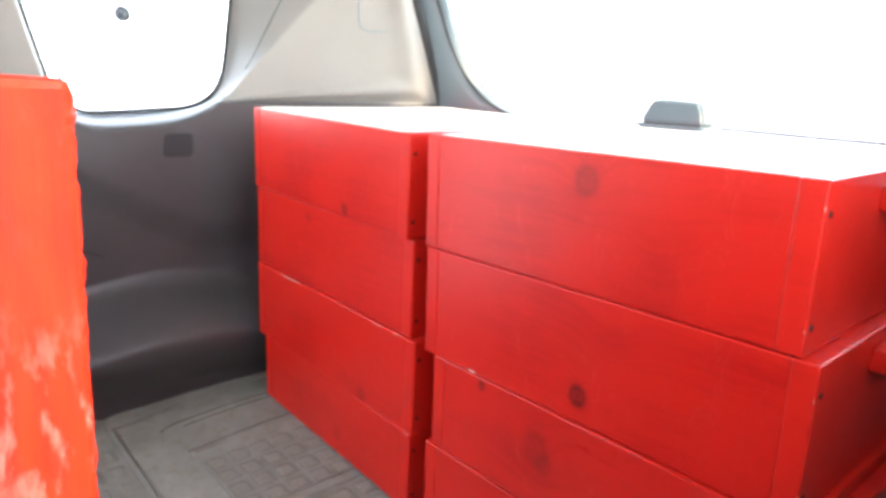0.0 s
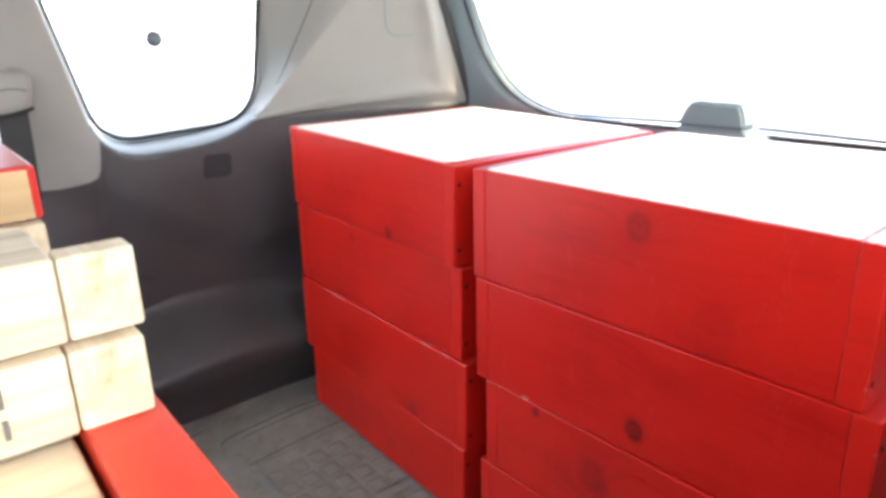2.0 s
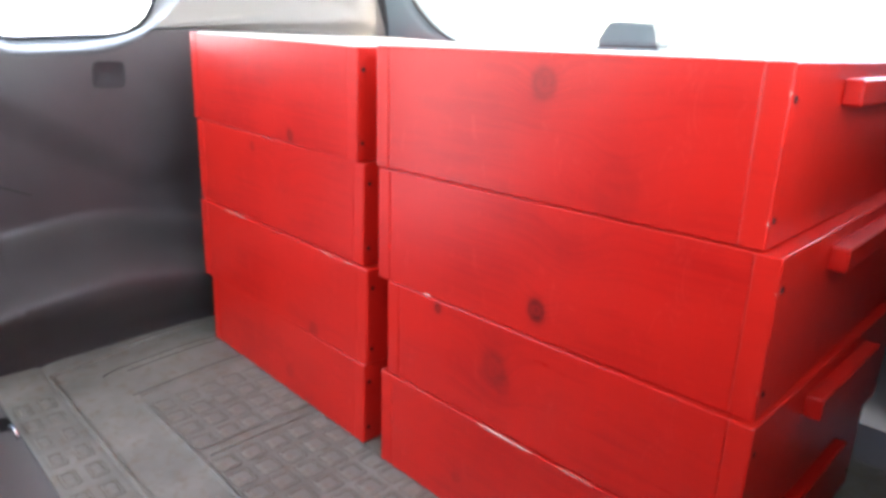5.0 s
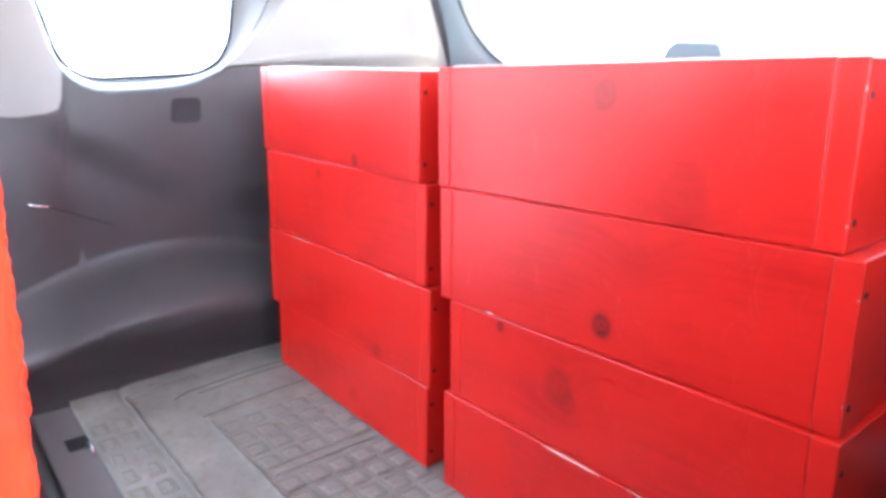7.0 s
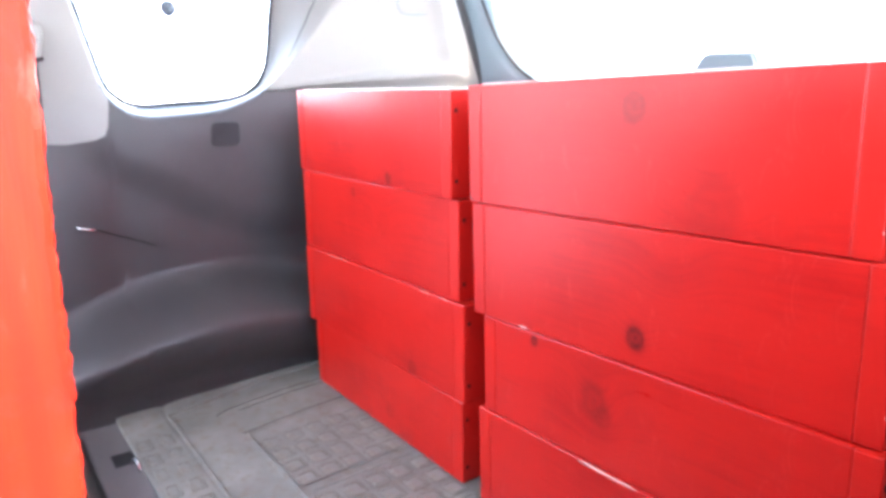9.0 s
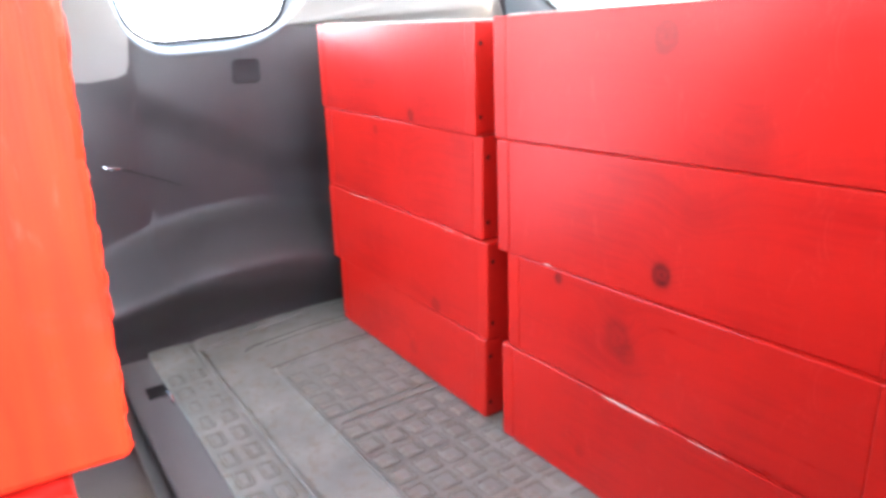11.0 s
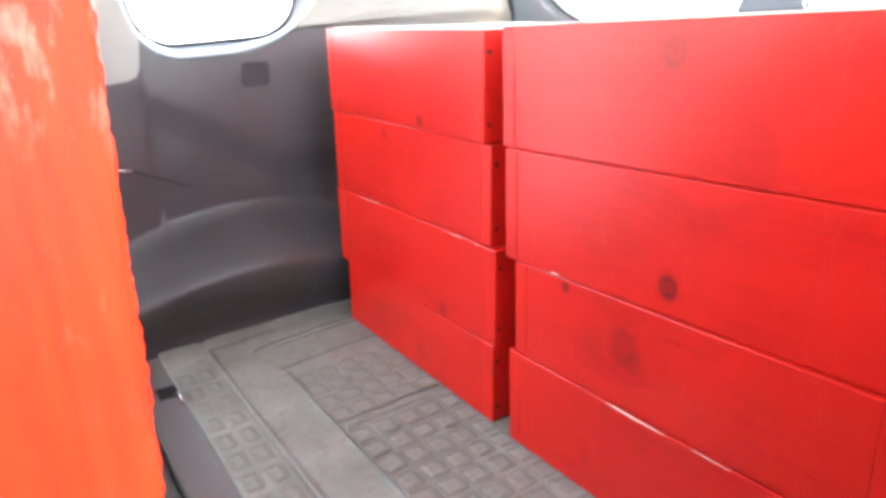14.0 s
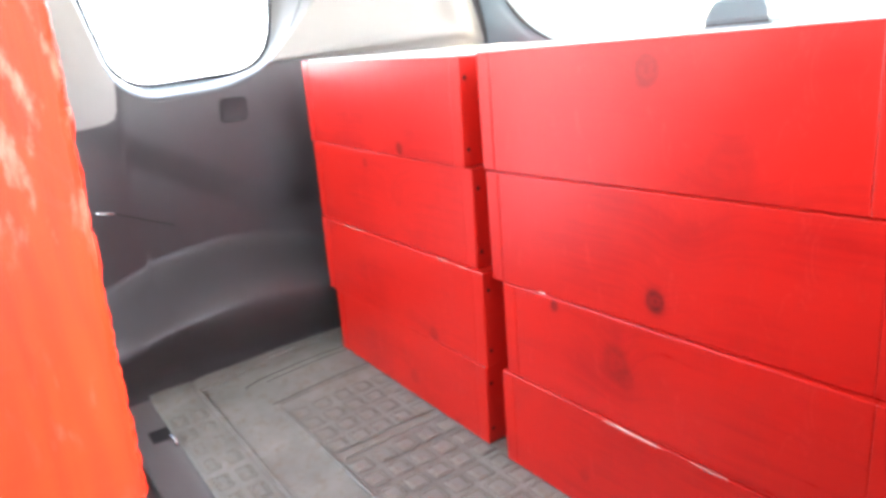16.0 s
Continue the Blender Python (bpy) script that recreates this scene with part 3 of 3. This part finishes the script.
hive_box(0.0049, -0.0051, 0.0, 0.07, SIDE_KNOTS["r4"], 0.5116, R_LABEL, 0.1532, chips=[(0.238, 0.1500, 0.090, 0.0030), (0.345, 0.1510, 0.05, 0.0010)])
hive_box(0.0171, -0.0030, 0.1532, 0.16, SIDE_KNOTS["r3"], 0.5095, R_LABEL, 0.1417)
hive_box(-0.0018, -0.0005, 0.2949, 1.2, SIDE_KNOTS["r2"], 0.5241, R_LABEL, 0.1577, chips=[(0.100, 0.0016, 0.014, 0.0022), (0.5220, 0.124, 0.0030, 0.005), (0.5220, 0.030, 0.0028, 0.005), (0.013, 0.105, 0.0012, 0.012)])
hive_box(-0.0084, 0.0012, 0.4526, 1.2, SIDE_KNOTS["r1"], 0.5135, TOP_LABEL, 0.1583, chips=[(0.5115, 0.132, 0.0034, 0.006), (0.5118, 0.024, 0.0026, 0.004), (0.019, 0.045, 0.0016, 0.014)])
hive_box(-0.5420, -0.0036, 0.0072, 0.22, SIDE_KNOTS["l4"], 0.4986, L_LABEL, 0.1382, tilt=LEAN, chips=[(0.462, 0.060, 0.0014, 0.010), (0.462, 0.09, 0.0012, 0.007), (0.463, 0.035, 0.0012, 0.006)])
hive_box(-0.5555, -0.0052, 0.1454, 1.0, SIDE_KNOTS["l3"], 0.5182, L_LABEL, 0.1570, tilt=LEAN, chips=[(0.13, 0.1545, 0.09, 0.0009), (0.42, 0.1545, 0.03, 0.0010), (0.47, 0.1545, 0.02, 0.0008)])
hive_box(-0.5585, -0.0002, 0.3024, 0.9, SIDE_KNOTS["l2"], 0.5086, L_LABEL, 0.1547, tilt=LEAN)
hive_box(-0.5710, -0.0010, 0.4571, -0.2, SIDE_KNOTS["l1"], 0.5150, TOP_LABEL, 0.1580, tilt=LEAN)


M_SLAT = bare_wood("pale_slat", (0.90, 0.84, 0.73), (0.84, 0.77, 0.64), 1)


def slat_pack(x, y, long, top, turn, tilt=0.0):
    """Pale slats that lie side by side in a box, nearly flush with its rim."""
    root = tagged(new("slat_pack"), "pale bare pine slats packed side by side in the top box", "slats")
    root.matrix_basis = Matrix.Translation((x + long / 2, y, top)) @ pose(0, 0, 0, 0, tilt, turn) @ Matrix.Translation((-long / 2, 0, 0))
    rnd = random.Random(int(x * 1000) + 7)
    count, room = 13, long - 0.052
    wide = room / count
    for i in range(count):
        x0 = 0.026 + i * wide
        drop = rnd.uniform(0, 0.0006)
        ob = part("slat", block((x0, 0.0045, -0.016 - drop), (x0 + wide - (0.0009 if i > count - 5 else 0.0004), DEEP - 0.0045, 0.0012 - drop), 0.0004), M_SLAT, root)
    return root


slat_pack(-0.0084, 0.0012, 0.5135, 0.6100, 1.2)
slat_pack(-0.5668, -0.0010, 0.5150, 0.6142, -0.2, LEAN)


# ---- rubber mat ----
def load_mat():
    root = tagged(new("load_mat"), "grey moulded rubber load mat with raised square treads, dusty", "mat")
    root.location = (0, 0, -0.001)

    def rise(x, y):
        """The mat climbs a little towards the side panel, under the stack."""
        return 0.0275 * max(0.0, min(0.50, -0.05 - x)) * step((y + 0.28) / 0.24)

    def sheet(u, v):
        x = -0.69 + 1.36 * u
        y = -0.392 + 0.95 * v
        x = max(x, wall_x(y, 0.0) + 0.003) if x < -0.6 else x
        lip = 0.012 * step((-0.625 - x) / 0.05) * (0.35 + 0.65 * step((y + 0.31) / 0.05)) * (1 - step((y + 0.28) / 0.24)) + rise(x, y)
        wave = 0.0012 * math.sin(9 * x + 4 * y) + 0.010 * step((-0.60 - x) / 0.09) * step((-0.30 - y) / 0.09)
        groove = -0.0025 * (abs(y + 0.304) < 0.004)
        return Vector((x, y, lip + wave * (y < 0.0) + groove - 0.001))
    ob = smooth(part("sheet", surface(sheet, 170, 190), M_MAT, root, "", False), 40)
    thicken(ob, 0.005, -1)

    def laid(pts, up):
        """The line through pts laid on the mat, with points close enough to follow its rise."""
        line = resample([(*p, 0.0) for p in pts], 48)
        return [Vector((p.x, p.y, up + rise(p.x, p.y))) for p in line]

    def rail(name, pts, r=0.0022):
        tube(name, laid(pts, 0.0006), r, M_MAT, root)
    rail("ridge", [(-0.60 + 1.2 * i / 20, -0.306) for i in range(21)], 0.003)
    rail("ridge", [(-0.60, -0.306), (-0.625, -0.15), (-0.63, 0.1)], 0.003)
    rail("ridge", [(-0.425, -0.004), (-0.42, -0.212), (0.6, -0.212)], 0.0026)

    def groove(pts):
        tube("groove", laid(pts, -0.0004), 0.0014, M_BLACK, root)
    groove([(-0.548, 0.02), (-0.548, -0.20), (-0.540, -0.226), (-0.532, -0.232)])
    groove([(-0.528, 0.02), (-0.526, -0.19)])
    groove([(-0.440, 0.02), (-0.430, -0.216)])

    def tread(w, d):
        """A rounded block inside a thin raised ring."""
        bm = bmesh.new()
        def outline(a, b, r):
            return [Vector((p.x, p.y, 0)) for p in rounded([(-a, -b), (a, -b), (a, b), (-a, b)], [r] * 4, 3)]
        up = Vector((0, 0, 0.0017))
        o0, o1, o2, o3 = outline(w + 0.0013, d + 0.0013, 0.006), outline(w, d, 0.006), outline(w - 0.0008, d - 0.0008, 0.005), outline(w - 0.0036, d - 0.0036, 0.004)
        o4, o5 = outline(w - 0.0048, d - 0.0048, 0.004), outline(w - 0.0058, d - 0.0058, 0.003)
        lines = [[p + up * 0.4 for p in o0], [p + up * 0.35 for p in o1], [p + up for p in o2], [p + up * 0.95 for p in o3], [p + up * 0.2 for p in o4], [p + up * 0.95 for p in o5]]
        loft(lines, True, bm)
        for i, f in enumerate(bm.faces):
            band = i // len(o1)
            f.material_index = 1 if band in (0, 3) else 0
        bm.verts.ensure_lookup_table()
        bm.faces.new(bm.verts[-len(o5):])
        bmesh.ops.recalc_face_normals(bm, faces=bm.faces)
        me = bpy.data.meshes.new("tread_block")
        bm.to_mesh(me)
        bm.free()
        me.materials.append(M_MAT)
        me.materials.append(M_GROOVE)
        me.polygons.foreach_set("use_smooth", [True] * len(me.polygons))
        me.set_sharp_from_angle(angle=radians(24))
        return me

    square, flat = tread(0.0180, 0.0160), tread(0.021, 0.011)

    def place(me, x, y):
        up = 0.0275 * step((y + 0.28) / 0.24) if -0.55 < x < -0.05 else 0.0
        ob = new("tread_block", me)
        ob.parent = root
        ob.matrix_basis = Matrix.Translation((x, y, rise(x, y) - 0.0006)) @ pose(0, 0, 0, 0, math.degrees(math.atan(up)), 0)
    for i in range(4):
        for j in range(5):
            place(square, -0.217 - 0.0480 * i, -0.186 + 0.0425 * j)
    for i in range(13):
        for j in range(5):
            place(square, -0.140 + 0.0470 * i, -0.186 + 0.0425 * j)
    for i in range(15):
        for j in range(2):
            place(flat, -0.50 + 0.062 * i, -0.371 + 0.037 * j)
    rail("ridge", [(-0.197, 0.03), (-0.197, -0.198), (-0.204, -0.205), (-0.41, -0.207)], 0.0013)
    rail("ridge", [(-0.173, 0.03), (-0.173, -0.198), (-0.166, -0.205), (0.5, -0.207)], 0.0013)
    return root


load_mat()


def seat_strip():
    """The carpeted edge board in front of the mat, with its latch hole and striker."""
    root = tagged(new("edge_board"), "grey carpeted board edge with a square latch hole", "board")
    board = block((-0.668, -0.458, -0.028), (0.70, -0.33, -0.0075), 0.006, 3)
    part("board", board, M_CARPET, root)
    part("latch_hole", block((-0.512, -0.428, -0.012), (-0.462, -0.392, -0.0066), 0.002), M_BLACK, root, "dark square hole")
    tube("striker", [(-0.455, -0.402, -0.006), (-0.452, -0.402, 0.006), (-0.44, -0.399, 0.010), (-0.425, -0.397, 0.006), (-0.423, -0.397, -0.006)], 0.0026, M_STEEL, root, False, "bright steel striker")


seat_strip()


# ---- the rear seat and what stands on it ----
def rear_seat():
    root = tagged(new("rear_seat"), "dark cloth rear seat folded flat below the boxes", "seat")
    smooth(part("seat_back", block((-0.62, -1.20, -0.03), (0.66, -0.485, 0.0535), 0.03, 5), M_SEAT, root), 50)
    smooth(part("seat_cushion", block((-0.62, -1.75, -0.03), (0.66, -1.215, 0.0535), 0.03, 5), M_SEAT, root), 50)


rear_seat()
TOP = 0.6750
FX = 0.594 - LONG
F_LABEL = "red painted pine hive box stacked on the folded rear seat"
hive_box(FX + 0.002, -0.583 - DEEP, 0.0505, 0, (), LONG, F_LABEL, 0.1530)
hive_box(FX - 0.004, -0.578 - DEEP, 0.2035, 0, (), LONG, F_LABEL, 0.1530)
hive_box(FX + 0.004, -0.580 - DEEP, 0.3565, 0, (), LONG, F_LABEL, 0.1525, 0, False)
hive_box(FX, -0.5642 - 0.0052 - DEEP, 0.5090 + 0.0152, 0, (), LONG, "red painted pine hive box holding pale wooden frames", 0.1672, -1.8, False, True)


def frame_bar(x, y, z, turn=0.0, length=0.43, thick=0.0262, wide=0.046):
    """A bar of a bare hive frame laid across the box: a wide body, a thinner lug at its end, and two staples."""
    root = tagged(new("frame_bar"), "bare pale pine frame bar with two staples laid across the box", "frame bar", "loose frame bars")
    root.matrix_basis = Matrix.Translation((x, y, z)) @ pose(0, 0, 0, 0, 0, turn)
    body = part("body", block((-wide, -length, 0), (0, -0.0213, thick - 0.0003), 0.0012, 2), M_PINE_Y, root)
    part("lug", block((-0.0125, -0.0208, 0.0), (0, 0, thick - 0.0008), 0.0012, 2), M_PINE_LUG, root)
    for k in (0.32, 0.68):
        part("staple", block((-0.0002, -0.0395, thick * k - 0.0030), (0.0006, -0.0380, thick * k + 0.0030)), M_STAPLE, body, "dull steel staple")
    return root


M_PINE_LUG = bare_wood("pine_lug", axis=0)
lower_bar = frame_bar(0.484, -0.5680, TOP + 0.0004)
tube("splinter", [(0.4835, -0.5690, TOP + 0.0245), (0.4825, -0.5600, TOP + 0.0240), (0.4815, -0.5530, TOP + 0.0246)], 0.00035, M_PINE_Y, lower_bar, False, "thin pale splinter")
frame_bar(0.478, -0.5655, TOP + 0.0267, 0.8)
frame_bar(0.338, -0.5690, TOP + 0.0062)
frame_bar(0.270, -0.5690, TOP + 0.0062)


def red_offcut():
    """A red painted board with a raw sawn face, on the bars."""
    root = tagged(new("board_offcut"), "red painted board with a raw brown sawn face on the bars", "board")
    part("board", block((0.10, -0.72, TOP + 0.0330), (0.3325, -0.5680, TOP + 0.0575), 0.0015), M_RED, root)
    part("raw_face", block((0.3322, -0.7195, TOP + 0.0335), (0.3332, -0.5715, TOP + 0.0560), 0.0), M_RAW, root, "raw brown sawn wood")


red_offcut()


def fill_slats():
    """Pale bars that fill the box below its rim."""
    root = tagged(new("slat_pack"), "pale bare pine bars packed inside the open box", "slats")
    for i in range(10):
        x0 = FX + 0.028 + i * 0.0452
        part("slat", block((x0, -1.020, TOP - 0.040), (x0 + 0.0440, -0.5905, TOP - 0.0025 - 0.0008 * (i % 3)), 0.0016), M_PINE_Y, root)


fill_slats()


def suction_knob():
    """A grey suction knob on the quarter glass."""
    root = tagged(new("suction_knob"), "small round grey suction knob on the quarter window", "knob")
    bm = bmesh.new()
    bmesh.ops.create_uvsphere(bm, u_segments=24, v_segments=12, radius=0.0165)
    for v in bm.verts:
        v.co.x *= 0.45
    part("cup", bm, M_KNOB, root)
    bm = bmesh.new()
    bmesh.ops.create_cone(bm, cap_ends=True, segments=20, radius1=0.007, radius2=0.005, depth=0.012)
    bmesh.ops.transform(bm, matrix=Matrix.Translation((0.010, 0, 0)) @ Matrix.Rotation(radians(90), 4, "Y"), verts=bm.verts)
    part("stud", bm, M_GATE, root)
    for o in root.children:
        smooth(o, 50)
    root.location = side_point(-0.174, 0.793, 0.092)


def seat_belt():
    """A rounded belt guide on the middle pillar, with the strap that comes out below it."""
    root = tagged(new("seat_belt"), "pale rounded belt guide with a black strap on the middle pillar", "seat belt")
    base = side_point(-0.452, 0.70, -0.012)
    bm = bmesh.new()
    bmesh.ops.create_uvsphere(bm, u_segments=28, v_segments=18, radius=1)
    for v in bm.verts:
        q = Vector([math.copysign(abs(c) ** 0.72, c) for c in v.co])
        v.co = Vector((base.x + 0.020 * q.x, base.y + 0.034 * q.y + 0.008 * q.z, 0.708 + 0.042 * q.z))
    guide = smooth(part("guide", bm, M_TRIM, root, "pale rounded guide"), 60)
    tube("slot_edge", [(base.x + 0.019, base.y - 0.030 + 0.060 * k / 8, 0.672 + 0.010 * (k / 8 - 0.3) ** 2 + 0.006 * k / 8) for k in range(9)], 0.0032, M_BLACK, guide)
    tube("guide_line", [(base.x + 0.0205, base.y - 0.022 + 0.046 * k / 8, 0.712 + 0.005 * math.sin(k / 8 * 3.1)) for k in range(9)], 0.0010, M_SEAL, guide)
    strap = surface(lambda u, v: Vector((base.x + 0.012 + 0.012 * v + 0.002 * math.sin(6 * v), base.y - 0.026 + 0.047 * u - 0.006 * v, 0.676 - 0.15 * v)), 2, 18)
    thicken(part("strap", strap, M_BLACK, root, "black woven strap"), 0.0015)


suction_knob()
seat_belt()
